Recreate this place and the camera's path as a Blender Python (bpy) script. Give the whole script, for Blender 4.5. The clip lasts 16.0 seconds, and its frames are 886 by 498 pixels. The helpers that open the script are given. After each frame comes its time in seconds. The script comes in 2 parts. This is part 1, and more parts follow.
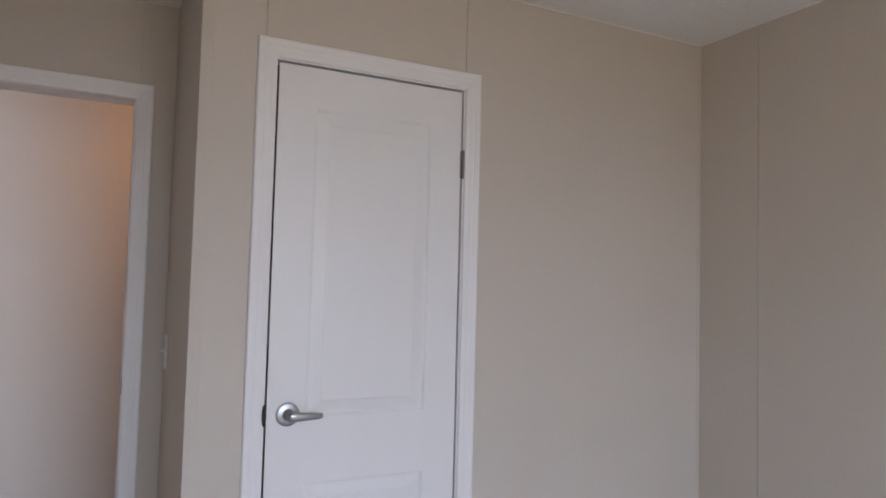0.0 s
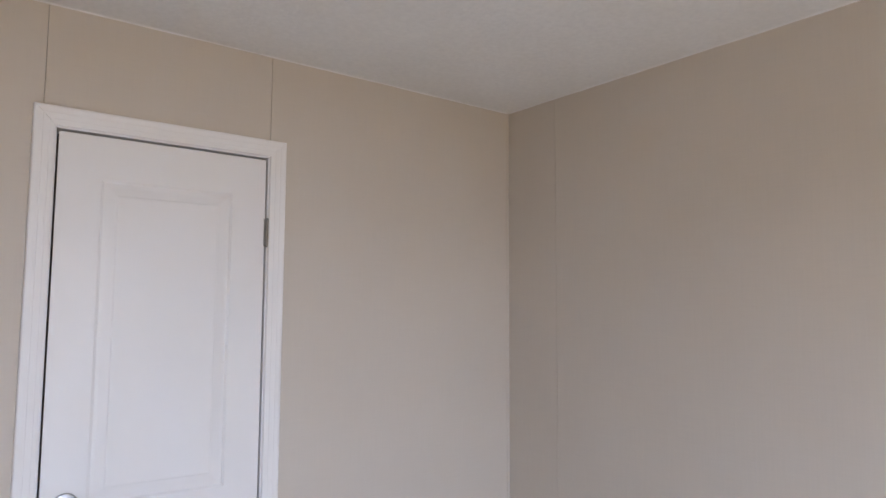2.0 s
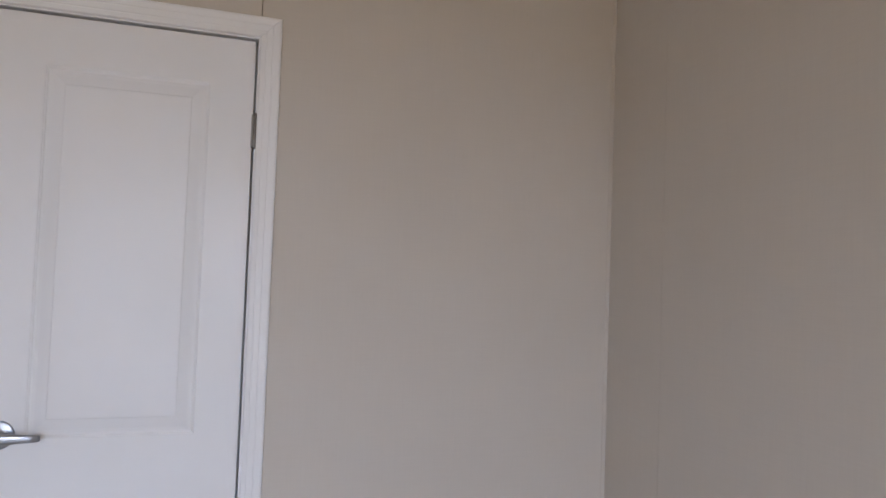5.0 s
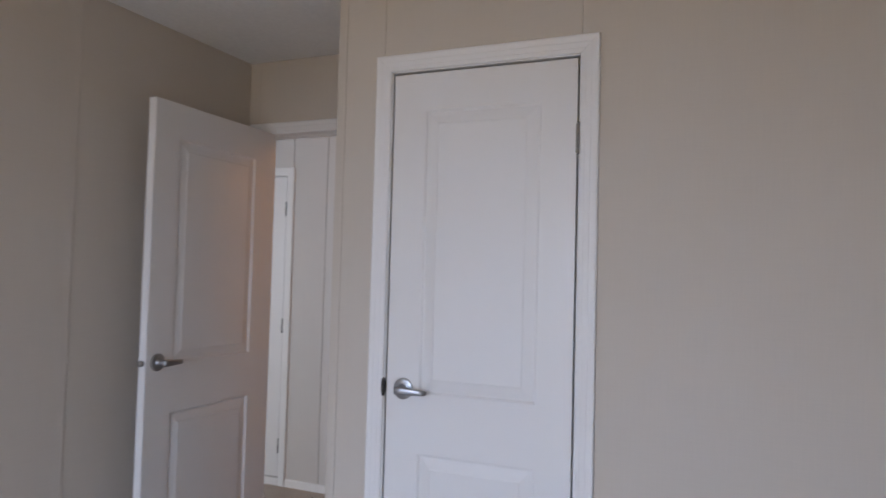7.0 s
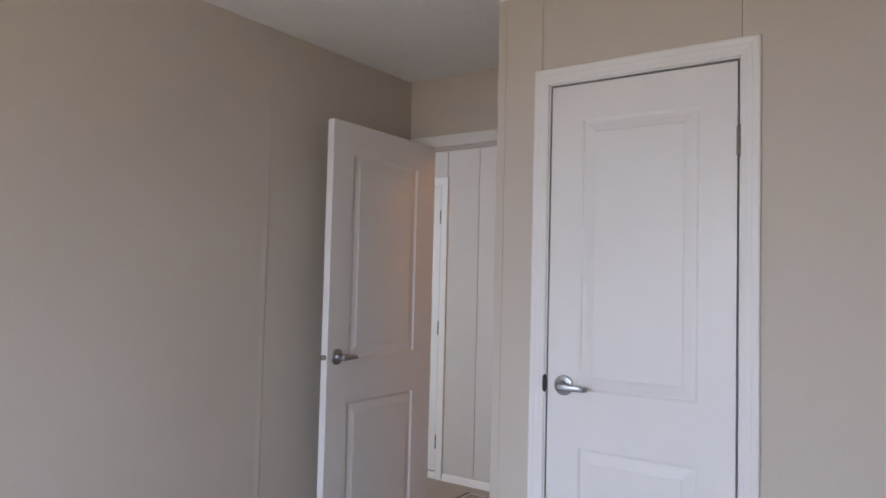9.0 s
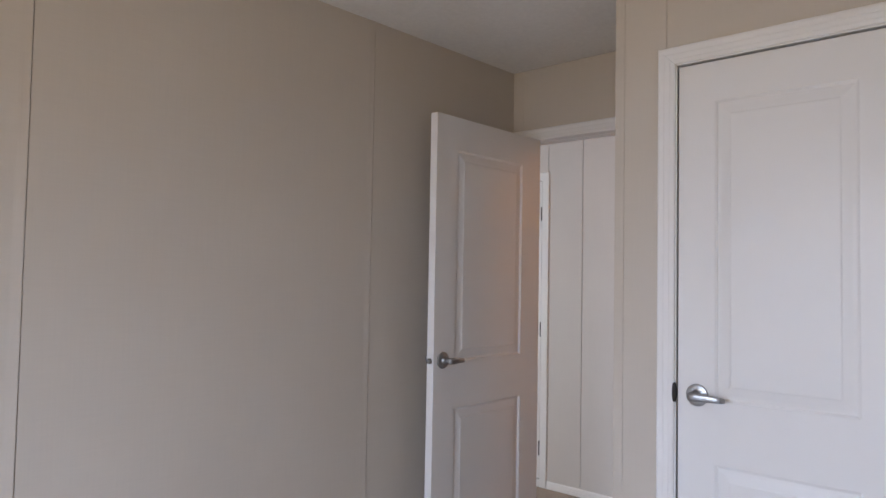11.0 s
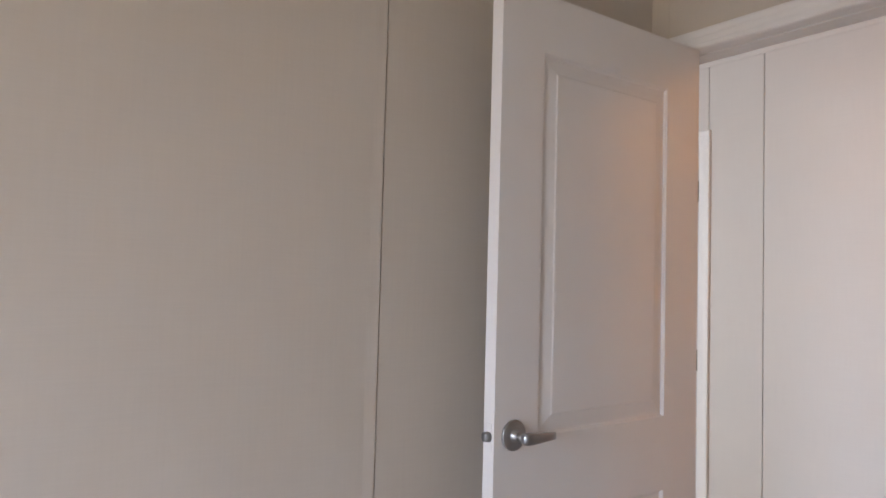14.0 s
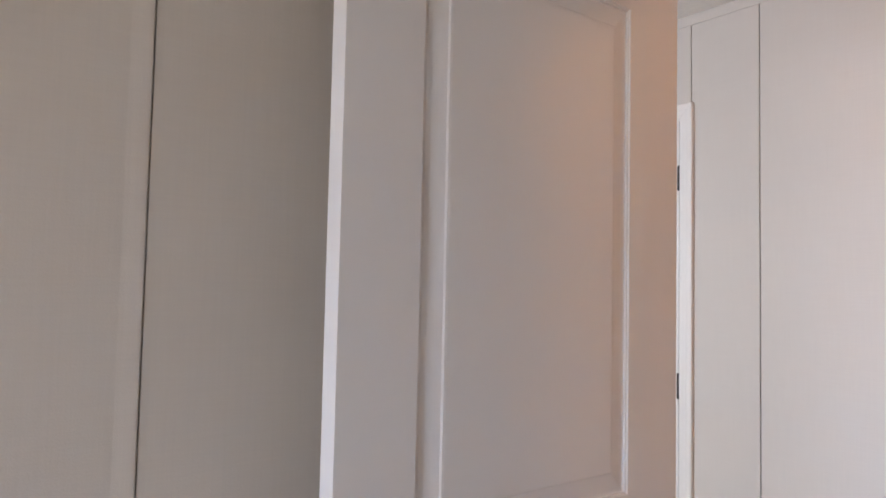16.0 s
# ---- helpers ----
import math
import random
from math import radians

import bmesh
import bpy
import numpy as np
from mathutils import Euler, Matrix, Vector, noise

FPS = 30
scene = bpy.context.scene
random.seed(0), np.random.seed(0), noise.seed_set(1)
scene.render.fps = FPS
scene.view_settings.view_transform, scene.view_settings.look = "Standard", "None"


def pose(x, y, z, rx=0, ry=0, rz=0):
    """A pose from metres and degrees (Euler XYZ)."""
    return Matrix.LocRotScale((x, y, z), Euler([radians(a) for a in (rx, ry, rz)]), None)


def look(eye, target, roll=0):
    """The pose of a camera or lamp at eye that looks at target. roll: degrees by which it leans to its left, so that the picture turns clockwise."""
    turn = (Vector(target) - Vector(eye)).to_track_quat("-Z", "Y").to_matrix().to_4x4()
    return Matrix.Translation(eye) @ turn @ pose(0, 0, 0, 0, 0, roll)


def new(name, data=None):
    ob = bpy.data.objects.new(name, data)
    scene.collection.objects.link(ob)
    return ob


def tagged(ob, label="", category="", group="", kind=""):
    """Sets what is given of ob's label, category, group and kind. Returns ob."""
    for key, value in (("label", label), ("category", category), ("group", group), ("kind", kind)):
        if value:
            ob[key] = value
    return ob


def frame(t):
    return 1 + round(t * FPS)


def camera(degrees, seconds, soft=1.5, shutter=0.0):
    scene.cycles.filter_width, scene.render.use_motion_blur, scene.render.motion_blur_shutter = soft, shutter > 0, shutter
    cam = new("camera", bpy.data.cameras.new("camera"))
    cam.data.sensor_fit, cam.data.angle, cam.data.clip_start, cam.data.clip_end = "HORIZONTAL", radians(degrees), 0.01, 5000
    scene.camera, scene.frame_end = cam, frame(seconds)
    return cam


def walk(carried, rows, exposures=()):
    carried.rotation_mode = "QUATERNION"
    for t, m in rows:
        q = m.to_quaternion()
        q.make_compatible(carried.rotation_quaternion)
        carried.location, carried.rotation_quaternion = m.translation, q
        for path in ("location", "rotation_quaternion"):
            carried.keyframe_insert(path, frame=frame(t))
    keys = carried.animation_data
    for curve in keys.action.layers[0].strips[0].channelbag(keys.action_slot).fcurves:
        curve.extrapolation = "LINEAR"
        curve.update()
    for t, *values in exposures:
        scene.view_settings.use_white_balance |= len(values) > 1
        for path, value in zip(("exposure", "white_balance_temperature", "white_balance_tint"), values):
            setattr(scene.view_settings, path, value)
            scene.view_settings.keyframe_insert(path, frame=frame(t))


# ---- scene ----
cam = camera(65.4, 16.0, soft=1.5, shutter=0.5)
PATH = [
    (0, (-0.445, -1.971, 1.395), (0.454, -0.187, 1.499), 1.5),
    (0.5, (-0.419, -1.977, 1.361), (0.535, -0.223, 1.47), 1.5),
    (1, (-0.392, -2.023, 1.447), (0.627, -0.307, 1.563), 1.5),
    (1.5, (-0.367, -2.095, 1.593), (0.785, -0.464, 1.704), 1.6),
    (2, (-0.291, -2.115, 1.539), (0.923, -0.536, 1.717), 0.3),
    (2.5, (-0.305, -2.111, 1.508), (0.934, -0.547, 1.647), 1.2),
    (3, (-0.291, -2.058, 1.508), (0.981, -0.518, 1.596), 2.2),
    (3.2, (-0.259, -2.011, 1.489), (1.037, -0.49, 1.578), 2.1),
    (5.3, (0.673, -1.858, 1.423), (1.14, 0.086, 1.497), 2.0),
    (5.5, (0.738, -1.85, 1.43), (1.118, 0.113, 1.494), 2.0),
    (6, (0.883, -1.879, 1.513), (0.786, 0.119, 1.481), 2.1),
    (6.5, (0.901, -1.9, 1.368), (0.415, 0.039, 1.44), 1.2),
    (7, (1.034, -1.992, 1.375), (0.254, -0.152, 1.454), 1.5),
    (7.5, (1.081, -2.091, 1.361), (0.205, -0.295, 1.443), 1.5),
    (8, (1.068, -2.128, 1.355), (0.084, -0.389, 1.441), 1.5),
    (8.5, (1.052, -2.14, 1.36), (-0.03, -0.46, 1.444), 1.4),
    (9, (1.044, -2.146, 1.359), (-0.092, -0.502, 1.446), 1.4),
    (9.5, (1.02, -2.167, 1.339), (-0.156, -0.552, 1.426), 1.4),
    (10, (0.979, -2.163, 1.347), (-0.258, -0.594, 1.436), 1.3),
    (10.2, (0.966, -2.164, 1.353), (-0.308, -0.625, 1.439), 1.2),
    (12.3, (0.71, -1.728, 1.36), (-0.718, -0.331, 1.458), 0.7),
    (12.5, (0.677, -1.665, 1.365), (-0.827, -0.351, 1.459), 0.8),
    (13, (0.539, -1.47, 1.373), (-1.061, -0.273, 1.458), 1.3),
    (13.5, (0.364, -1.224, 1.369), (-1.245, -0.039, 1.458), 1.4),
    (14, (0.156, -1.029, 1.357), (-1.453, 0.156, 1.446), 1.5),
    (14.5, (-0.046, -0.856, 1.339), (-1.705, 0.257, 1.439), 1.2),
    (15, (-0.136, -0.66, 1.328), (-1.802, 0.441, 1.437), 1.3),
    (15.5, (-0.185, -0.506, 1.359), (-1.807, 0.66, 1.465), 1.2),
    (16, (-0.197, -0.481, 1.374), (-1.779, 0.739, 1.479), 1.2),
]
walk(cam, [(t, look(eye, target, roll)) for t, eye, target, roll in PATH],
     exposures=[(0, -0.10, 6590, 10), (1.5, 0.08, 6560, 10), (2, 0.26, 6540, 10), (3, 0.14, 6450, 10), (5.5, -0.06, 6620, 10), (6, 0.12, 6450, 10),
                (6.5, -0.04, 6350, 10), (7, -0.16, 6330, 10), (8, -0.16, 6350, 10), (8.5, 0.02, 6450, 10), (9.5, 0.03, 6530, 10), (10, 0.04, 6560, 10),
                (12.5, 0.28, 6740, 10), (13.5, 0.55, 6790, 10), (14.5, 0.53, 6830, 10), (15, 0.76, 6740, 10), (16, 0.62, 6660, 10)])

# ---- world, lights ----
world = bpy.data.worlds.new("overcast_sky")
scene.world = world
world.use_nodes = True
wn = world.node_tree.nodes
sky = wn.new("ShaderNodeTexSky")
sky.sky_type = 'NISHITA'
sky.sun_disc = False
sky.sun_elevation, sky.sun_rotation = radians(38), radians(20)
wn["Background"].inputs["Strength"].default_value = 0.1
world.node_tree.links.new(sky.outputs[0], wn["Background"].inputs[0])


def area_lamp(name, m, w, h, power, colour, spread=180):
    data = bpy.data.lights.new(name, 'AREA')
    data.shape, data.size, data.size_y = 'RECTANGLE', w, h
    data.energy, data.color, data.spread = power, colour, radians(spread)
    ob = new(name, data)
    ob.matrix_world = m
    return ob


# daylight in the bedroom window's opening, and the warm lamp of the hall
area_lamp("window_skylight", pose(0.12, -3.86, 1.42, 28, 0, 0), 1.6, 1.15, 87, (0.487, 0.662, 1.0), 150)
area_lamp("window_ground_light", pose(0.12, -3.87, 1.42, 113, 0, 0), 1.6, 1.15, 17.0, (1.0, 0.72, 0.37))
# fill lamp that brightens the hall, set in a made-up window out of view
area_lamp("hall_fill_daylight", pose(-3.02, -1.34, 1.42, 86, 0, -90), 1.8, 1.2, 79, (0.79, 0.86, 1.0))
hall_bulb = bpy.data.lights.new("hall_bulb", 'POINT')
hall_bulb.energy, hall_bulb.color, hall_bulb.shadow_soft_size = 7.6, (1.0, 0.47, 0.20), 0.08
new("hall_bulb", hall_bulb).matrix_world = pose(0.29, 1.278, 2.245)

sun = bpy.data.lights.new("sun", 'SUN')
sun.energy, sun.angle, sun.color = 1.0, radians(12), (1.0, 0.96, 0.9)
new("sun", sun).matrix_world = pose(0, 0, 10, -52, 0, 20)


# ---- materials ----
def material(name, colour, rough=0.5, metal=0.0, spots=0.06, spot_scale=3.0, grain=0.0, grain_scale=300.0,
             bump=0.0, bump_scale=200.0, stretch=(1, 1, 1), per_piece=0.0, rough_var=0.08):
    m = bpy.data.materials.new(name)
    m.use_nodes = True
    nt = m.node_tree
    n, link = nt.nodes, nt.links.new
    bsdf = n["Principled BSDF"]
    bsdf.inputs["Metallic"].default_value = metal
    co = n.new("ShaderNodeTexCoord")
    mp = n.new("ShaderNodeMapping")
    mp.inputs["Scale"].default_value = stretch
    link(co.outputs["Object"], mp.inputs["Vector"])

    def tex(scale, detail):
        t = n.new("ShaderNodeTexNoise")
        t.inputs["Scale"].default_value, t.inputs["Detail"].default_value = scale, detail
        link(mp.outputs[0], t.inputs["Vector"])
        return t

    def remap(socket, lo, hi):
        r = n.new("ShaderNodeMapRange")
        r.inputs["From Min"].default_value, r.inputs["From Max"].default_value = 0.3, 0.7
        r.inputs["To Min"].default_value, r.inputs["To Max"].default_value = lo, hi
        link(socket, r.inputs["Value"])
        return r.outputs[0]

    def times(a, b):
        k = n.new("ShaderNodeMath")
        k.operation = 'MULTIPLY'
        link(a, k.inputs[0]), link(b, k.inputs[1])
        return k.outputs[0]

    big = tex(spot_scale, 4)
    value = remap(big.outputs[0], 1 - spots, 1 + spots)
    if grain:
        value = times(value, remap(tex(grain_scale, 2).outputs[0], 1 - grain, 1 + grain))
    if per_piece:
        info = n.new("ShaderNodeObjectInfo")
        value = times(value, remap(info.outputs["Random"], 1 - per_piece, 1 + per_piece))
    hsv = n.new("ShaderNodeHueSaturation")
    hsv.inputs["Color"].default_value = (*colour, 1)
    link(value, hsv.inputs["Value"])
    link(hsv.outputs[0], bsdf.inputs["Base Color"])
    link(remap(big.outputs[0], rough - rough_var, rough + rough_var), bsdf.inputs["Roughness"])
    if bump:
        b = n.new("ShaderNodeBump")
        b.inputs["Strength"].default_value, b.inputs["Distance"].default_value = bump, 0.002
        link(tex(bump_scale, 3).outputs[0], b.inputs["Height"])
        link(b.outputs[0], bsdf.inputs["Normal"])
    return m


def linen_vinyl(name, colour):
    """Vinyl wall covering: a printed linen weave of fine upright and level threads over faint blotches."""
    m = material(name, colour, rough=0.62, spots=0.025, spot_scale=1.7, bump=0.12, bump_scale=420, per_piece=0.008)
    nt = m.node_tree
    n, link = nt.nodes, nt.links.new
    hsv = [x for x in n if x.type == 'HUE_SAT'][0]
    co = [x for x in n if x.type == 'TEX_COORD'][0]
    old = hsv.inputs["Value"].links[0].from_socket
    for scale in ((260, 260, 7), (9, 9, 300)):
        mp = n.new("ShaderNodeMapping")
        mp.inputs["Scale"].default_value = scale
        link(co.outputs["Object"], mp.inputs["Vector"])
        t = n.new("ShaderNodeTexNoise")
        t.inputs["Scale"].default_value, t.inputs["Detail"].default_value = 1.0, 2
        link(mp.outputs[0], t.inputs["Vector"])
        r = n.new("ShaderNodeMapRange")
        r.inputs["From Min"].default_value, r.inputs["From Max"].default_value = 0.3, 0.7
        r.inputs["To Min"].default_value, r.inputs["To Max"].default_value = 0.989, 1.011
        link(t.outputs[0], r.inputs["Value"])
        k = n.new("ShaderNodeMath")
        k.operation = 'MULTIPLY'
        link(old, k.inputs[0]), link(r.outputs[0], k.inputs[1])
        old = k.outputs[0]
    link(old, hsv.inputs["Value"])
    return m


VINYL = linen_vinyl("greige_linen_vinyl", (0.572, 0.517, 0.450))
HALL_VINYL = linen_vinyl("hall_linen_vinyl", (0.62, 0.592, 0.562))
# core kept dark so its colour carries the shade of seams and gaps
CORE = material("gap_shade_core", (0.16, 0.14, 0.12), rough=0.9)
DOOR = material("white_door_paint", (0.79, 0.78, 0.77), rough=0.42, spots=0.010, spot_scale=3, bump=0.05, bump_scale=120,
                stretch=(2, 2, 1))
TRIM = material("white_trim_vinyl", (0.81, 0.80, 0.79), rough=0.45, spots=0.015, spot_scale=6, bump=0.05, bump_scale=150)
CEILING = material("white_textured_ceiling", (0.80, 0.785, 0.755), rough=0.9, spots=0.02, spot_scale=4, grain=0.03, grain_scale=60,
                   bump=0.5, bump_scale=70)
CARPET = material("beige_carpet", (0.40, 0.34, 0.285), rough=0.95, spots=0.08, spot_scale=6, grain=0.3, grain_scale=250, bump=0.9,
                  bump_scale=260)
NICKEL = material("satin_nickel", (0.41, 0.42, 0.44), rough=0.36, metal=1.0, spots=0.04, spot_scale=40, bump=0.02, bump_scale=600)
HINGE = material("hinge_steel", (0.27, 0.26, 0.25), rough=0.5, metal=1.0, spots=0.12, spot_scale=90)
# same finish as HINGE, darkened to hold the shade on the hall hinges
SHADED_STEEL = material("shaded_hinge_steel", (0.055, 0.052, 0.05), rough=0.6, metal=0.5, spots=0.12, spot_scale=90)
DARK = material("dark_lip_and_shade", (0.03, 0.027, 0.025), rough=0.8)
PLATE = material("white_plastic", (0.80, 0.79, 0.76), rough=0.35, spots=0.01)
REGISTER = material("tan_register_steel", (0.42, 0.36, 0.29), rough=0.45, spots=0.05, spot_scale=30)

GLASS = bpy.data.materials.new("window_glass")
GLASS.use_nodes = True
GLASS.node_tree.nodes["Principled BSDF"].inputs["Transmission Weight"].default_value = 1.0
GLASS.node_tree.nodes["Principled BSDF"].inputs["Roughness"].default_value = 0.0
GLOW = bpy.data.materials.new("lamp_shade_glass")
GLOW.use_nodes = True
GLOW.node_tree.nodes["Principled BSDF"].inputs["Base Color"].default_value = (0.9, 0.8, 0.65, 1)
GLOW.node_tree.nodes["Principled BSDF"].inputs["Emission Color"].default_value = (1.0, 0.55, 0.25, 1)
GLOW.node_tree.nodes["Principled BSDF"].inputs["Emission Strength"].default_value = 2.0


# ---- mesh helpers ----
def box(bm, x0, x1, y0, y1, z0, z1, bevel=0.0):
    v = [bm.verts.new((x, y, z)) for x in (x0, x1) for y in (y0, y1) for z in (z0, z1)]
    fs = [bm.faces.new([v[i] for i in q]) for q in
          ((0, 1, 3, 2), (4, 6, 7, 5), (0, 4, 5, 1), (2, 3, 7, 6), (0, 2, 6, 4), (1, 5, 7, 3))]
    if bevel:
        es = list({e for f in fs for e in f.edges})
        bmesh.ops.bevel(bm, geom=es, offset=bevel, segments=2, affect='EDGES', profile=0.5)
    return bm


def boxes(*rows, bevel=0.0):
    bm = bmesh.new()
    for r in rows:
        box(bm, *r, bevel=bevel)
    return bm


def part(name, bm, mat, parent=None, label="", smooth=False, m=None):
    """Links a bmesh as one mesh object, under its thing where one is given."""
    bmesh.ops.recalc_face_normals(bm, faces=bm.faces)
    me = bpy.data.meshes.new(name)
    bm.to_mesh(me)
    bm.free()
    me.materials.append(mat)
    if smooth:
        me.polygons.foreach_set("use_smooth", [True] * len(me.polygons))
    ob = new(name, me)
    if parent:
        ob.parent = parent
    if m:
        ob.matrix_basis = m
    return tagged(ob, label=label)


def thing(name, bm, mat, label, category, kind="", group="", m=None, smooth=False):
    return tagged(part(name, bm, mat, None, label, smooth, m), category=category, kind=kind, group=group)


def empty(name, label, category, kind="", group="", m=None):
    ob = new(name)
    if m:
        ob.matrix_basis = m
    return tagged(ob, label, category, group, kind)


def lathe(bm, rings, steps=32, m=Matrix()):
    """A turned solid about y: rings of (radius, y), closed at its ends."""
    loops = []
    for r, y in rings:
        loops.append([bm.verts.new(m @ Vector((r * math.cos(a), y, r * math.sin(a))))
                      for a in (2 * math.pi * i / steps for i in range(steps))])
    for a, b in zip(loops, loops[1:]):
        for i in range(steps):
            bm.faces.new((a[i], a[(i + 1) % steps], b[(i + 1) % steps], b[i]))
    bm.faces.new(loops[0]), bm.faces.new(loops[-1])
    return bm


def loft(bm, sections, steps=16):
    """Rounded sections (centre, half-width vector, half-height vector) joined to one closed body."""
    loops = []
    for c, u, w in sections:
        c, u, w = Vector(c), Vector(u), Vector(w)
        ring = []
        for i in range(steps):
            a = 2 * math.pi * i / steps
            ca, sa = math.cos(a), math.sin(a)
            ring.append(bm.verts.new(c + u * math.copysign(abs(ca) ** 0.7, ca) + w * math.copysign(abs(sa) ** 0.7, sa)))
        loops.append(ring)
    for a, b in zip(loops, loops[1:]):
        for i in range(steps):
            bm.faces.new((a[i], a[(i + 1) % steps], b[(i + 1) % steps], b[i]))
    bm.faces.new(loops[0]), bm.faces.new(loops[-1])
    return bm


# ---- plan ----
CEIL = 2.377            # bedroom ceiling
HALL_CEIL = 2.392
X_W, X_E = -1.132, 1.682  # bedroom side walls
Y_S = -3.92             # window wall behind the walk
X_C = -0.210            # outside corner of the closet
Y_E = 0.682             # wall with the bedroom's door
Y_E2 = 0.793            # its hall side
Y_H = 1.762             # far wall of the hall
X_L, X_R = -3.1, 2.3    # ends of the hall
SKIN = 0.008            # thickness of the wall panels
DOOR_TOP = 2.030

# ---- structure ----
thing("floor", boxes((X_W - 0.2, X_E + 0.1, Y_S - 0.1, Y_E + 0.05, -0.12, 0)), CARPET,
      "beige short-pile carpet of the bedroom", "floor", "structure")
thing("floor_hall", boxes((X_L - 0.1, X_R + 0.1, Y_E + 0.05, Y_H + 0.1, -0.12, 0)), CARPET,
      "beige short-pile carpet of the hall", "floor", "structure")
thing("floor_side_room", boxes((X_L - 0.1, X_W - 0.2, Y_S - 0.1, Y_E + 0.05, -0.12, 0)), CARPET,
      "beige carpet of the added, unseen side room", "floor", "structure")
thing("ceiling", boxes((X_W - 0.2, X_E + 0.1, Y_S - 0.1, Y_E, CEIL, CEIL + 0.12)), CEILING,
      "white lightly textured bedroom ceiling", "ceiling", "structure")
thing("ceiling_hall", boxes((X_L - 0.1, X_R + 0.1, Y_E, Y_H + 0.1, HALL_CEIL, HALL_CEIL + 0.12)), CEILING,
      "white lightly textured hall ceiling", "ceiling", "structure")
thing("ceiling_side_room", boxes((X_L - 0.1, X_W - 0.2, Y_S - 0.1, Y_E, CEIL, CEIL + 0.12)), CEILING,
      "white ceiling of the added, unseen side room", "ceiling", "structure")


def skin(parent, rows, mat=None, name="wall_panel"):
    for r in rows:
        part(name, boxes(r, bevel=0.0012), mat or VINYL, parent)


# closet wall, seams in line with the door's sides
CO0, CO1, COT = -0.012, 0.620, 2.042   # rough opening of the closet door
wall_north = thing("wall_north", boxes((X_C + SKIN, CO0, SKIN, 0.10, 0, CEIL), (CO1, X_E, SKIN, 0.10, 0, CEIL),
                                       (CO0, CO1, SKIN, 0.10, COT, CEIL)), CORE,
                   "greige linen vinyl closet wall with panel seams", "wall", "structure")
skin(wall_north, [(X_C + 0.001, -0.036, 0, SKIN, 0, CEIL), (-0.0349, 0.6164, 0, SKIN, COT, CEIL), (0.6175, X_E, 0, SKIN, 0, CEIL),
                  (-0.0345, CO0, 0, SKIN, 0, COT - 0.0015)])
# side of the closet
wall_closet_side = thing("wall_closet_side", boxes((X_C + SKIN, X_C + 0.095, 0.10, Y_E, 0, CEIL)), CORE,
                         "greige linen vinyl side wall of the closet", "wall", "structure")
skin(wall_closet_side, [(X_C, X_C + SKIN, SKIN, Y_E, 0, CEIL)])
# corner bead over the outside corner
thing("corner_trim", boxes((X_C - 0.0022, X_C + 0.031, -0.0022, -0.0003, 0, CEIL), (X_C - 0.0022, X_C - 0.0003, -0.0003, 0.030, 0, CEIL),
                           bevel=0.0009), VINYL, "greige vinyl bead wrapped over the closet's outside corner", "corner trim", "structure")

# narrow bead in the closet wall's inside corner
thing("corner_trim_inside", boxes((X_E - 0.013, X_E - 0.0004, -0.0026, -0.0003, 0, CEIL), bevel=0.001), VINYL,
      "narrow greige vinyl bead in the inside corner", "corner trim", "structure")


def caulk(name, a, b, out):
    """A ragged line of white caulk where a wall meets the ceiling, from a to b; out points into the room."""
    bm = bmesh.new()
    a, b, out = Vector(a), Vector(b), Vector(out)
    steps = max(8, int((b - a).length / 0.05))
    rows = []
    for i in range(steps + 1):
        p = a.lerp(b, i / steps)
        k = 0.0022 + 0.0028 * noise.noise(p * 7.0) ** 2 + 0.0016 * random.random()
        rows.append([bm.verts.new(q) for q in (p, p + out * k, p + out * k * 0.7 - Vector((0, 0, k * 0.7)), p - Vector((0, 0, k)))])
    for r0, r1 in zip(rows, rows[1:]):
        for j in range(4):
            bm.faces.new((r0[j], r0[(j + 1) % 4], r1[(j + 1) % 4], r1[j]))
    bm.faces.new(rows[0]), bm.faces.new(rows[-1])
    return thing(name, bm, TRIM, "thin ragged white caulk line under the ceiling", "caulk", "structure")


caulk("caulk_north", (X_C, -0.0003, CEIL - 0.0004), (X_E, -0.0003, CEIL - 0.0004), (0, -1, 0))
caulk("caulk_east", (X_E - 0.0003, Y_S, CEIL - 0.0004), (X_E - 0.0003, -0.004, CEIL - 0.0004), (-1, 0, 0))

# wall with the bedroom's door; it runs on along the hall
EO0, EO1, EOT = -1.072, -0.329, 2.046
SO0, SO1 = -2.66, -1.38                # wide opening to the added, unseen side room
wall_entry = thing("wall_entry", boxes((EO1, X_R, Y_E + SKIN, Y_E2 - SKIN, 0, HALL_CEIL), (SO1, EO0, Y_E + SKIN, Y_E2 - SKIN, 0, HALL_CEIL),
                                       (X_L, SO0, Y_E + SKIN, Y_E2 - SKIN, 0, HALL_CEIL),
                                       (EO0, EO1, Y_E + SKIN, Y_E2 - SKIN, EOT, HALL_CEIL),
                                       (SO0, SO1, Y_E + SKIN, Y_E2 - SKIN, 2.34, HALL_CEIL)), CORE,
                   "greige linen vinyl wall around the bedroom doorway", "wall", "structure")
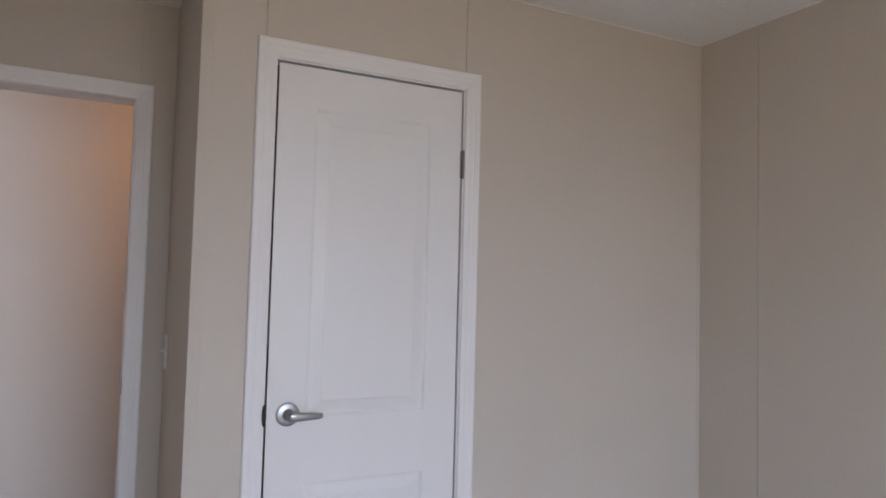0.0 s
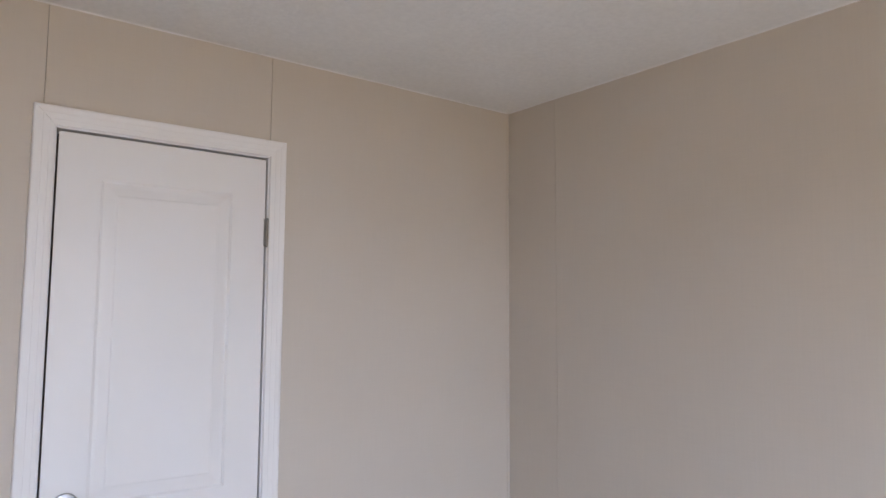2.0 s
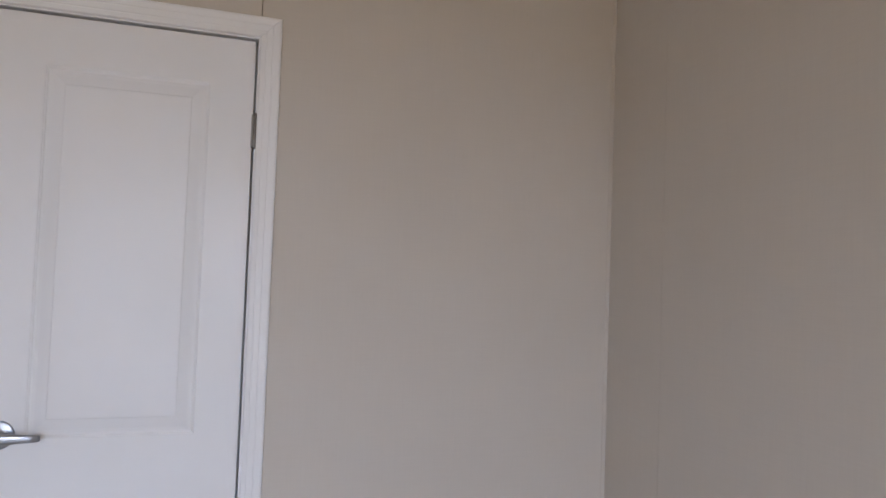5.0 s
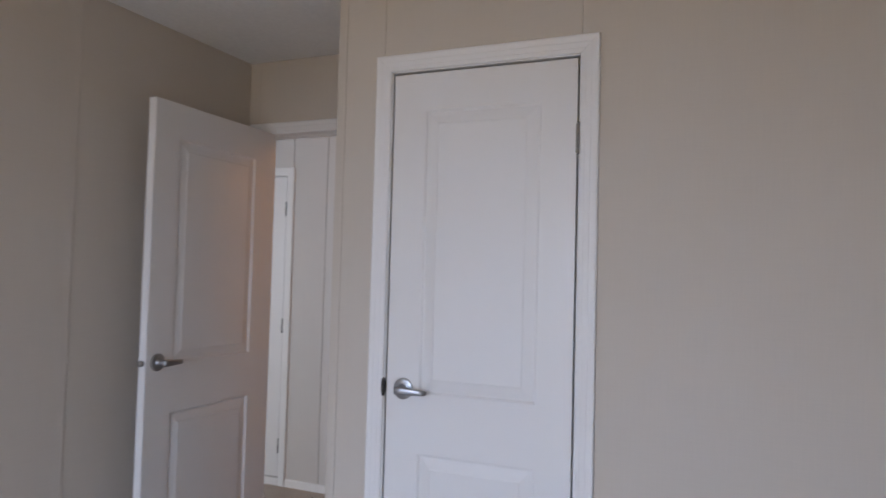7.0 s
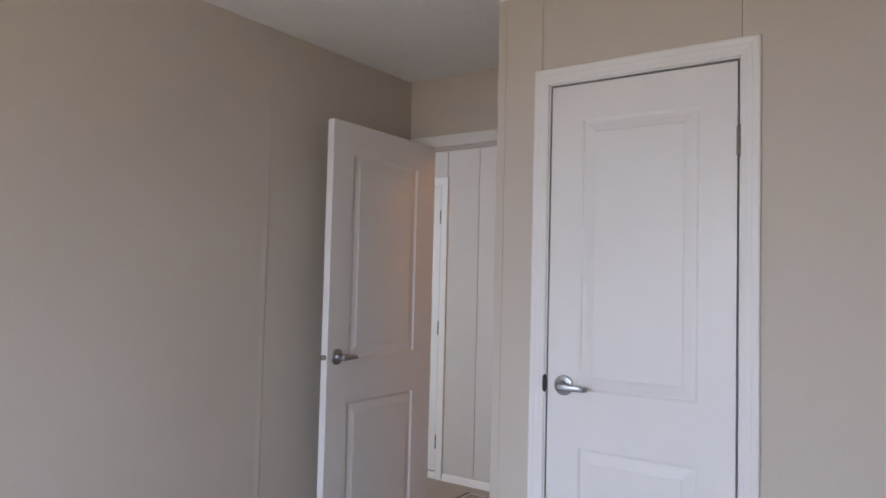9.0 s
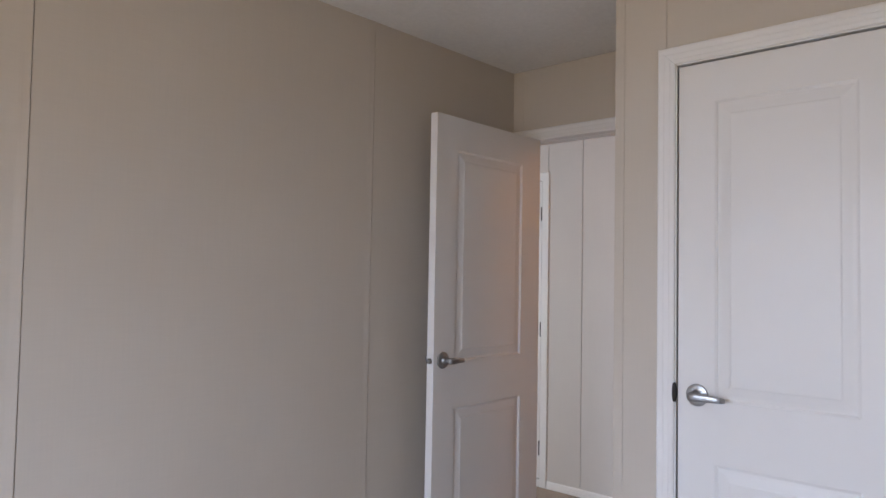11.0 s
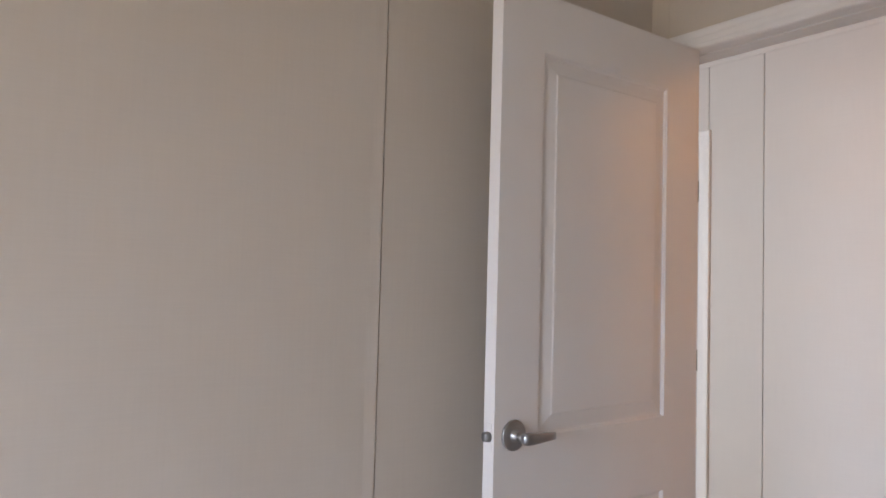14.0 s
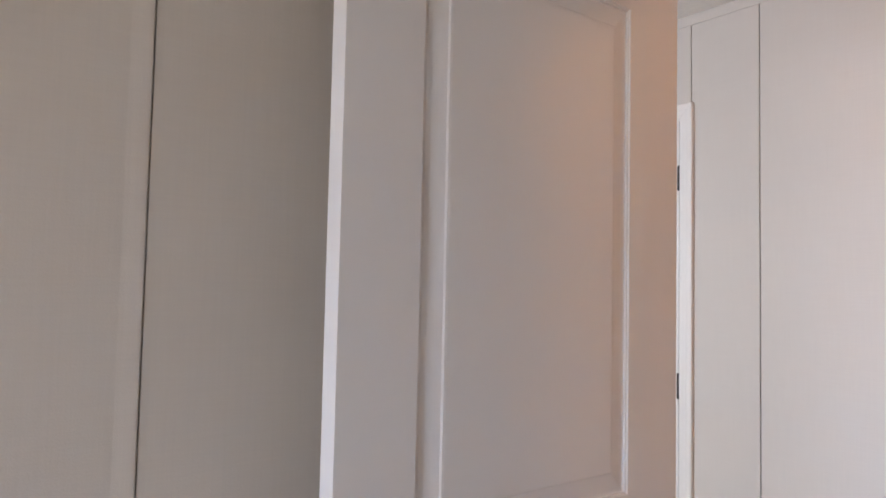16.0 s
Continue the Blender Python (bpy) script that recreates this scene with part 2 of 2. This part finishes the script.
skin(wall_entry, [(X_W, EO0, Y_E, Y_E + SKIN, 0, CEIL), (EO1, X_C, Y_E, Y_E + SKIN, 0, CEIL), (EO0, EO1, Y_E, Y_E + SKIN, EOT, CEIL),
                  (SO1, EO0, Y_E2 - SKIN, Y_E2, 0, HALL_CEIL), (EO1, X_R, Y_E2 - SKIN, Y_E2, 0, HALL_CEIL),
                  (EO0, EO1, Y_E2 - SKIN, Y_E2, EOT, HALL_CEIL), (SO0, SO1, Y_E2 - SKIN, Y_E2, 2.34, HALL_CEIL),
                  (X_L, SO0, Y_E2 - SKIN, Y_E2, 0, HALL_CEIL)])


def side_wall(name, x, inward, seams, label, proud=1.0):
    """A long wall along y of panels whose joints lie under flat battens."""
    back = x - inward * 0.1
    core = sorted((x - inward * SKIN, back))
    w = thing(name, boxes((*core, Y_S, Y_E, 0, CEIL)), CORE, label, "wall", "structure")
    edges = [Y_S, *seams, Y_E]
    face = sorted((x, x - inward * SKIN))
    y_end = 0.0 if inward < 0 else Y_E
    for a, b in zip(edges, edges[1:]):
        if a < y_end:
            part("wall_panel", boxes((*face, a + 0.0008, min(b, y_end) + (0.002 if b >= y_end else -0.0008), 0, CEIL), bevel=0.001), VINYL, w)
    for s in seams:
        prof = [(0.0, 0.0001), (0.006, 0.0006), (0.012, 0.0013), (0.018, 0.0019), (0.023, 0.0023), (0.0265, 0.0024), (0.0285, 0.0018), (0.0292, 0.0001)]
        bm = bmesh.new()
        rows = [[bm.verts.new((x + inward * d * proud, s - 0.030 + u, z)) for u, d in prof] for z in (0, CEIL)]
        for i in range(len(prof) - 1):
            bm.faces.new((rows[0][i], rows[0][i + 1], rows[1][i + 1], rows[1][i]))
        bm.faces.new(rows[0]), bm.faces.new(rows[1]), bm.faces.new((rows[0][0], rows[0][-1], rows[1][-1], rows[1][0]))
        part("batten", bm, VINYL, w)
    return w


wall_west = side_wall("wall_west", X_W, 1, (-3.898, -2.678, -1.458, -0.238), "greige linen vinyl wall with flat battens over joints", 0.8)
# west wall turned a degree about its door corner to fit the camera's view
wall_west.matrix_basis = Matrix.Translation((X_W, Y_E, 0)) @ Matrix.Rotation(radians(-1.0), 4, 'Z') @ Matrix.Translation((-X_W, -Y_E, 0))
side_wall("wall_east", X_E, -1, (-2.71, -1.49, -0.268), "greige linen vinyl wall with flat battens over joints", 0.4)

# window wall behind the walk
WX0, WX1, WZ0, WZ1 = -0.70, 0.94, 0.82, 2.02
wall_south = thing("wall_south", boxes((X_W - 0.1, WX0, Y_S - 0.1, Y_S, 0, CEIL), (WX1, X_E + 0.1, Y_S - 0.1, Y_S, 0, CEIL),
                                       (WX0, WX1, Y_S - 0.1, Y_S, 0, WZ0), (WX0, WX1, Y_S - 0.1, Y_S, WZ1, CEIL)), VINYL,
                   "plain greige vinyl window wall", "wall", "structure")


def window(name, m, w, h):
    """A plain two-light window; origin at the bottom left of its opening, depth along +y (outwards)."""
    t = 0.05
    win = empty(name, "white vinyl window with two clear panes", "window", "structure", m=m)
    fr = part("window_frame", boxes((0, t, 0.02, 0.08, 0, h), (w - t, w, 0.02, 0.08, 0, h), (t, w - t, 0.02, 0.08, 0, t),
                                    (t, w - t, 0.02, 0.08, h - t, h), (t, w - t, 0.03, 0.07, h / 2 - 0.02, h / 2 + 0.02), bevel=0.003), TRIM, win)
    for z0, z1 in ((t, h / 2 - 0.02), (h / 2 + 0.02, h - t)):
        p = part("pane", boxes((t, w - t, 0.048, 0.052, z0, z1)), GLASS, win)
        p.visible_shadow = False
    part("window_sill", boxes((-0.04, w + 0.04, -0.04, 0.0195, -0.022, -0.001), bevel=0.004), TRIM, win)
    return win


window("window_1", pose(WX1, Y_S, WZ0, 0, 0, 180), WX1 - WX0, WZ1 - WZ0)

# added unseen side room lights the hall; its lining follows the turned west wall
SY0, SY1 = -2.26, -0.42
thing("wall_side_room_west", boxes((X_L - 0.1, X_L, Y_S, SY0, 0, CEIL), (X_L - 0.1, X_L, SY1, Y_E, 0, CEIL),
                                   (X_L - 0.1, X_L, SY0, SY1, 0, WZ0), (X_L - 0.1, X_L, SY0, SY1, WZ1, CEIL)), VINYL,
      "plain greige wall of the added, unseen side room", "wall", "structure")
thing("wall_side_room_south", boxes((X_L - 0.1, X_W - 0.2, Y_S - 0.1, Y_S, 0, CEIL)), VINYL,
      "plain greige end wall of the added, unseen side room", "wall", "structure")
thing("wall_side_room_east", boxes((X_W - 0.112, X_W - 0.1005, Y_S, Y_E, 0, CEIL)), VINYL,
      "plain greige lining of the added, unseen side room", "wall", "structure").matrix_basis = wall_west.matrix_basis
window("window_added", pose(X_L, SY0, WZ0, 0, 0, 90), SY1 - SY0, WZ1 - WZ0)

# far wall of the hall: panels, battens, head strip, low door opening
HD0, HD1, HDB, HDT = -2.300, -1.668, 0.050, 2.008
wall_hall = thing("wall_hall", boxes((X_L, HD0, Y_H + SKIN, Y_H + 0.1, 0, HALL_CEIL), (HD1, X_R, Y_H + SKIN, Y_H + 0.1, 0, HALL_CEIL),
                                     (HD0, HD1, Y_H + SKIN, Y_H + 0.1, HDT, HALL_CEIL), (HD0, HD1, Y_H + SKIN, Y_H + 0.1, 0, HDB)), CORE,
                  "pale linen vinyl hall wall with dark panel joints", "wall", "structure")
J = 0.0017
skin(wall_hall, [(X_L, HD0, Y_H, Y_H + SKIN, 0, HALL_CEIL), (HD0, -1.630 - J, Y_H, Y_H + SKIN, HDT, HALL_CEIL),
                 (-1.630 + J, -1.372 - J, Y_H, Y_H + SKIN, 0, HALL_CEIL), (HD1, -1.630 - J, Y_H, Y_H + SKIN, 0, HDT - 0.002),
                 (-1.372 + J, -0.154 - J, Y_H, Y_H + SKIN, 0, HALL_CEIL), (-0.154 + J, 1.064 - J, Y_H, Y_H + SKIN, 0, HALL_CEIL),
                 (1.064 + J, X_R, Y_H, Y_H + SKIN, 0, HALL_CEIL)], HALL_VINYL)
thing("ceiling_strip", boxes((X_L, X_R, Y_H - 0.004, Y_H - 0.0004, HALL_CEIL - 0.040, HALL_CEIL - 0.0005), bevel=0.0012), HALL_VINYL,
      "flat pale strip along the head of the hall wall", "trim", "structure")
bb = bmesh.new()
prof = [(0, 0), (0.012, 0), (0.012, 0.012), (0.0105, 0.014), (0.0105, 0.026), (0.0085, 0.028), (0.0085, 0.038), (0.005, 0.047), (0, 0.048)]
ends = [[bb.verts.new((x, Y_H - d, z)) for d, z in prof] for x in (-1.6155, X_R)]
for i in range(len(prof) - 1):
    bb.faces.new((ends[0][i], ends[1][i], ends[1][i + 1], ends[0][i + 1]))
bb.faces.new(ends[0]), bb.faces.new(ends[1])
thing("baseboard", bb, TRIM, "low white grooved baseboard along the hall wall", "baseboard", "structure")
thing("wall_hall_west", boxes((X_L - 0.1, X_L, Y_E, Y_H + 0.1, 0, HALL_CEIL)), HALL_VINYL, "plain pale end wall of the hall", "wall", "structure")
thing("wall_hall_east", boxes((X_R, X_R + 0.1, Y_E, Y_H + 0.1, 0, HALL_CEIL)), HALL_VINYL, "plain pale end wall of the hall", "wall", "structure")
thing("wall_closet_east", boxes((X_E, X_E + 0.1, 0.1, Y_E, 0, CEIL)), CORE, "plain end wall inside the closet", "wall", "structure")

# ---- doors ----
CASING = [(0, 0), (0, 0.007), (0.003, 0.0095), (0.013, 0.0105), (0.0145, 0.0101), (0.0165, 0.0101), (0.018, 0.0110), (0.030, 0.0122),
          (0.0315, 0.0117), (0.0335, 0.0117), (0.035, 0.0127), (0.046, 0.0140), (0.051, 0.0135), (0.0540, 0.0115), (0.0550, 0.0)]


def casing_set(parent, x0, x1, z1, y, side, z0=0.0):
    """Moulded casing round an opening on the wall face y; side -1 faces -y. Mitred at the head with a hairline joint."""
    gap = 0.0004

    def sweep(name, path):
        bm = bmesh.new()
        rows = [[bm.verts.new(path(u, d, e)) for u, d in CASING] for e in (0, 1)]
        k = len(CASING)
        for i in range(k):
            bm.faces.new((rows[0][i], rows[1][i], rows[1][(i + 1) % k], rows[0][(i + 1) % k]))
        bm.faces.new(rows[0]), bm.faces.new(rows[1])
        part(name, bm, TRIM, parent)

    sweep("casing", lambda u, d, e: (x0 - u, y + side * d, z1 + u - gap if e else z0))
    sweep("casing", lambda u, d, e: (x1 + u, y + side * d, z1 + u - gap if e else z0))
    sweep("casing", lambda u, d, e: (x1 + u - gap if e else x0 - u + gap, y + side * d, z1 + u))


def door_frame(name, label, x0, x1, z1, y0, y1, stop_y, faces, z0=0.0, reveal=0.004, stop=0.010):
    """Jambs and stops that line an opening from wall face y0 to y1, with casings on the faces named."""
    f = empty(name, label, "door frame", "structure", m=None)
    t = 0.011
    part("jamb", boxes((x0 - t, x0, y0 - 0.001, y1 + 0.001, z0, z1 + t), bevel=0.0012), TRIM, f)
    part("jamb", boxes((x1, x1 + t, y0 - 0.001, y1 + 0.001, z0, z1 + t), bevel=0.0012), TRIM, f)
    part("head_jamb", boxes((x0, x1, y0 - 0.001, y1 + 0.001, z1, z1 + t + reveal), bevel=0.0012), TRIM, f)
    part("door_stop", boxes((x0, x0 + stop, stop_y, stop_y + 0.03, z0, z1 - stop), bevel=0.0015), TRIM, f)
    part("door_stop", boxes((x1 - stop, x1, stop_y, stop_y + 0.03, z0, z1 - stop), bevel=0.0015), TRIM, f)
    part("door_stop", boxes((x0, x1, stop_y, stop_y + 0.03, z1 - stop, z1), bevel=0.0015), TRIM, f)
    for y, s in faces:
        casing_set(f, x0 - 0.004, x1 + 0.004, z1 + reveal, y, s, z0)
    return f


def door_leaf(w, h, bottom, left=0.113, right=0.109, top=0.122, rail=(0.815, 1.005)):
    """A moulded two-panel leaf: front at y = 0, back at y = 0.035, each panel a sunk moulding round a raised field. rail: lower and upper edge of
    the lock rail above the floor."""
    bm = bmesh.new()
    xs = [0, left, w - right, w]
    zs = [0, 0.230 - bottom, rail[0] - bottom, rail[1] - bottom, h - top, h]
    steps = [(0.0, 0.0), (0.0008, 0.0028), (0.0036, 0.0034), (0.0046, 0.0070), (0.0085, 0.0080), (0.0170, 0.0070), (0.0310, 0.0040), (0.0415, 0.0021),
             (0.0445, 0.0004), (0.0490, 0.0)]
    for y, s in ((0.0, 1), (0.035, -1)):
        for i in range(3):
            for j in range(5):
                a, b, c, d = xs[i], xs[i + 1], zs[j], zs[j + 1]
                if i == 1 and j in (1, 3):
                    loops = [[bm.verts.new((p, y + s * dep, q)) for p, q in
                              ((a + k, c + k), (b - k, c + k), (b - k, d - k), (a + k, d - k))] for k, dep in steps]
                    for m0, m1 in zip(loops, loops[1:]):
                        for k in range(4):
                            bm.faces.new((m0[k], m0[(k + 1) % 4], m1[(k + 1) % 4], m1[k]))
                    bm.faces.new(loops[-1])
                else:
                    bm.faces.new([bm.verts.new((p, y, q)) for p, q in ((a, c), (b, c), (b, d), (a, d))])
    for q in (((0, 0), (0, h)), ((0, h), (w, h)), ((w, h), (w, 0)), ((w, 0), (0, 0))):
        (p0, q0), (p1, q1) = q
        bm.faces.new([bm.verts.new(v) for v in ((p0, 0, q0), (p1, 0, q1), (p1, 0.035, q1), (p0, 0.035, q0))])
    bmesh.ops.remove_doubles(bm, verts=bm.verts, dist=0.0002)
    rim = [e for e in bm.edges if all(abs(v.co.y) < 1e-5 or abs(v.co.y - 0.035) < 1e-5 for v in e.verts) and len(e.link_faces) == 2
           and e.calc_face_angle(0) > 1.2]
    bmesh.ops.bevel(bm, geom=rim, offset=0.0015, segments=2, affect='EDGES', profile=0.5)
    return bm


def lever_set(parent, x, z, way, face=-1, y=0.0):
    """A round rose with a tapered lever that points along +x or -x, way being its length beside the full one; face -1 stands out to -y."""
    s = face
    rose = part("rose", lathe(bmesh.new(), [(0.0335, y), (0.0335, y + s * 0.0045), (0.0330, y + s * 0.0060), (0.0312, y + s * 0.0070), (0.020, y + s * 0.0080),
                                            (0.0145, y + s * 0.0084), (0.0135, y + s * 0.0100), (0.0125, y + s * 0.022)], m=Matrix.Translation((x, 0, z))),
                NICKEL, parent, "satin nickel rose", smooth=True)
    d = way
    Y = lambda v: y + s * v
    sec = [((x - d * 0.013, Y(0.044), z), (0, 0.006, 0), (0, 0, 0.008)),
           ((x - d * 0.009, Y(0.0445), z), (0, 0.009, 0), (0, 0, 0.0122)),
           ((x, Y(0.046), z), (0, 0.0105, 0), (0, 0, 0.0135)),
           ((x + d * 0.018, Y(0.047), z - 0.0005), (0, 0.0085, 0), (0, 0, 0.0130)),
           ((x + d * 0.040, Y(0.047), z - 0.001), (0, 0.0068, 0), (0, 0, 0.0118)),
           ((x + d * 0.065, Y(0.046), z - 0.001), (0, 0.0058, 0), (0, 0, 0.0104)),
           ((x + d * 0.088, Y(0.0445), z - 0.002), (d * 0.0006, 0.0052, 0), (0, 0, 0.0090)),
           ((x + d * 0.102, Y(0.0410), z - 0.0025), (d * 0.0016, 0.0046, 0), (0, 0, 0.0082)),
           ((x + d * 0.1085, Y(0.0365), z - 0.003), (d * 0.0036, 0.0028, 0), (0, 0, 0.0070)),
           ((x + d * 0.1095, Y(0.0345), z - 0.003), (d * 0.0024, 0.0014, 0), (0, 0, 0.0046))]
    bm = loft(bmesh.new(), sec)
    lathe(bm, [(0.0105, Y(0.020)), (0.0105, Y(0.042))], m=Matrix.Translation((x, 0, z)))
    part("lever", bm, NICKEL, rose, "satin nickel lever", smooth=True)
    return rose


def hinge(parent, x, y, z, mat=None):
    """A butt hinge seen from its knuckle side: five knuckles, pin tips, and the edges of its leaves."""
    bm = bmesh.new()
    for i in range(5):
        z0 = z - 0.0445 + i * 0.0178
        lathe(bm, [(0.0044, 0), (0.0050, 0.0006), (0.0050, 0.0168), (0.0044, 0.0174)], 12,
              Matrix.Translation((x, y, z0)) @ Matrix.Rotation(math.pi / 2, 4, 'X'))
    for zz in (z - 0.047, z + 0.0445):
        lathe(bm, [(0.0028, 0), (0.0038, 0.0012), (0.0028, 0.0030)], 12, Matrix.Translation((x, y, zz)) @ Matrix.Rotation(math.pi / 2, 4, 'X'))
    box(bm, x - 0.009, x + 0.009, y + 0.0035, y + 0.0048, z - 0.0445, z + 0.0445)
    return part("hinge", bm, mat or HINGE, parent, "small steel butt hinge", smooth=False)


# closet door, shut
door_frame("door_frame_1", "white moulded casing round the closet door", -0.0005, 0.6115, 2.0335, 0.0, 0.10, 0.062, [(0.0, -1)])
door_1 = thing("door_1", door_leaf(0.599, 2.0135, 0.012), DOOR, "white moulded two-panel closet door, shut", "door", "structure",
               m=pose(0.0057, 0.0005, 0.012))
lever_set(door_1, 0.060, 1.003, 0.84)
hinge(door_1, 0.6055, -0.0045, 1.776)
hinge(door_1, 0.6055, -0.0045, 0.240)
# dark strip puts the shade of the door gap into colour
part("edge", boxes((-0.0004, 0.0, 0.003, 0.033, 0.004, 2.009)), CORE, door_1, "dark strip for the shade in the door gap")
# dark latch mouth in the gap beside the lever
part("latch_bolt", boxes((-0.0030, 0.0030, 0.004, 0.016, 0.989, 1.018), bevel=0.001), HINGE, door_1, "dark steel latch")
sp = bmesh.new()
lathe(sp, [(0.030, 0), (0.030, 0.0085), (0.028, 0.0095)], 24, Matrix.Diagonal((0.22, 1, 1, 1)))
part("strike_plate", sp, DARK, bpy.data.objects["door_frame_1"], "dark lip of the strike plate", m=pose(-0.0035, -0.0100, 1.016))
# unseen sheet, dark in colour for the shade behind the shut door
thing("closet_back", boxes((X_C + 0.1, X_E, 0.56, 0.57, 0, CEIL)), CORE, "unseen dark sheet for the shade inside the closet", "wall", "structure")

# bedroom door, open almost square to its wall
frame_2 = door_frame("door_frame_2", "white moulded casing round the bedroom doorway", EO0 + 0.012, EO1 - 0.012, 2.024, Y_E, Y_E2, Y_E + 0.040,
                     [(Y_E, -1), (Y_E2, 1)], 0.0, 0.001, 0.003)
part("strike_plate", boxes((EO1 - 0.0136, EO1 - 0.0119, Y_E + 0.008, Y_E + 0.034, 0.985, 1.045), bevel=0.0005), HINGE, frame_2, "steel strike plate")
W2 = 0.732
door_2 = thing("door_2", door_leaf(W2, 2.016, 0.012, 0.128, 0.145, 0.138, (0.825, 1.018)), DOOR, "white moulded two-panel bedroom door, standing open", "door", "structure",
               m=Matrix.Translation((-0.972, 0.684, 0.007)) @ Matrix.Rotation(radians(89.8), 4, 'Z') @ Matrix.Translation((-W2, 0, 0)))
lever_set(door_2, 0.054, 1.015, 0.87)
lever_set(door_2, 0.054, 1.015, 0.87, 1, 0.035)
bolt = bmesh.new()
loft(bolt, [((0.0004, 0.0175, 1.014), (0, 0.0105, 0), (0, 0, 0.0110)), ((-0.004, 0.0175, 1.014), (0, 0.0103, 0), (0, 0, 0.0110)),
            ((-0.0120, 0.0205, 1.014), (0, 0.0070, 0), (0, 0, 0.0100)), ((-0.0128, 0.0208, 1.014), (0, 0.0055, 0), (0, 0, 0.0085))])
part("latch_bolt", bolt, HINGE, door_2, "nickel latch bolt", smooth=True)
part("latch_plate", boxes((-0.0012, 0.0003, 0.0075, 0.0275, 0.985, 1.043), bevel=0.0004), DOOR, door_2, "painted latch plate")
for z in (0.25, 1.01, 1.776):
    hinge(door_2, W2 + 0.003, 0.0385, z)

# hall door, shut, above a low sill
door_frame("door_frame_3", "white moulded casing round the hall door", HD0 + 0.012, HD1 - 0.009, HDT - 0.004, Y_H, Y_H + 0.1, Y_H + 0.0375,
           [(Y_H, -1)], 0.0)
door_3 = thing("door_3", door_leaf(0.600, 1.948, 0.050), DOOR, "white moulded hall closet door, shut", "door", "structure",
               m=pose(HD1 - 0.0125 - 0.600, Y_H + 0.0005, 0.053))
for z in (0.197, 0.971, 1.736):
    hinge(door_3, 0.6025, -0.0045, z, SHADED_STEEL)
thing("door_sill", boxes((HD0 + 0.009, HD1 - 0.0055, Y_H - 0.011, Y_H + 0.09, 0, 0.046), bevel=0.002), TRIM, "low white sill board under the hall door", "sill", "structure")

# ---- things ----
switch = empty("light_switch", "white toggle light switch on the closet's side wall", "light switch", m=pose(X_C, 0.600, 1.140))
part("plate", boxes((-0.006, 0.0, -0.035, 0.035, -0.058, 0.058), bevel=0.0025), PLATE, switch)
part("toggle", boxes((-0.017, -0.0055, -0.005, 0.005, -0.002, 0.010), bevel=0.0015), PLATE, switch)
for dz in (-0.03, 0.03):
    part("screw", lathe(bmesh.new(), [(0.003, 0), (0.0025, 0.0012)], 12, Matrix.Rotation(math.pi / 2, 4, 'Z')), HINGE, switch, m=pose(-0.0058, 0, dz))

# floor register in the hall carpet
RX0, RX1, RY0, RY1 = -1.326, -1.190, 1.350, 1.650
reg = empty("floor_register", "tan steel floor register set into the hall carpet", "floor vent", m=pose(RX0, RY0, 0))
rw, rl = RX1 - RX0, RY1 - RY0
part("rim", boxes((0.008, 0.026, 0, rl, 0.0, 0.005), (rw - 0.018, rw, 0, rl, 0.0, 0.005), (0.026, rw - 0.018, 0, 0.02, 0.0, 0.005),
                  (0.026, rw - 0.018, rl - 0.02, rl, 0.0, 0.005), bevel=0.0012), REGISTER, reg)
# no gap or duct is cut: dark strip and sheet give their shade
part("gap", boxes((-0.010, 0.0075, 0, rl, 0.0, 0.0025)), DARK, reg, "flat dark strip in place of a gap along the register")
part("well", boxes((0.026, rw - 0.018, 0.02, rl - 0.02, 0.0, 0.0015)), DARK, reg, "flat dark sheet for the shade of the duct")
slat = None
for i in range(9):
    y = 0.03 + i * (rl - 0.06) / 8
    if slat is None:
        slat = part("slat", boxes((0.026, rw - 0.018, -0.008, 0.008, 0.0016, 0.0042), bevel=0.0006), REGISTER, reg, m=pose(0, y, 0))
    else:
        s2 = new("slat", slat.data)
        s2.parent, s2.matrix_basis = reg, pose(0, y, 0)

# flush lamp on the hall ceiling
lamp = empty("ceiling_light", "warm flush ceiling light in the hall", "ceiling light", m=pose(0.29, 1.278, HALL_CEIL))
part("base", lathe(bmesh.new(), [(0.13, 0), (0.13, 0.012), (0.12, 0.018)], 32, Matrix.Rotation(-math.pi / 2, 4, 'X')), PLATE, lamp, smooth=False)
shade = part("shade", lathe(bmesh.new(), [(0.118, 0.019), (0.112, 0.034), (0.09, 0.050), (0.05, 0.061), (0.012, 0.064)], 32,
                            Matrix.Rotation(-math.pi / 2, 4, 'X')), GLOW, lamp, "glowing frosted glass shade", smooth=True)
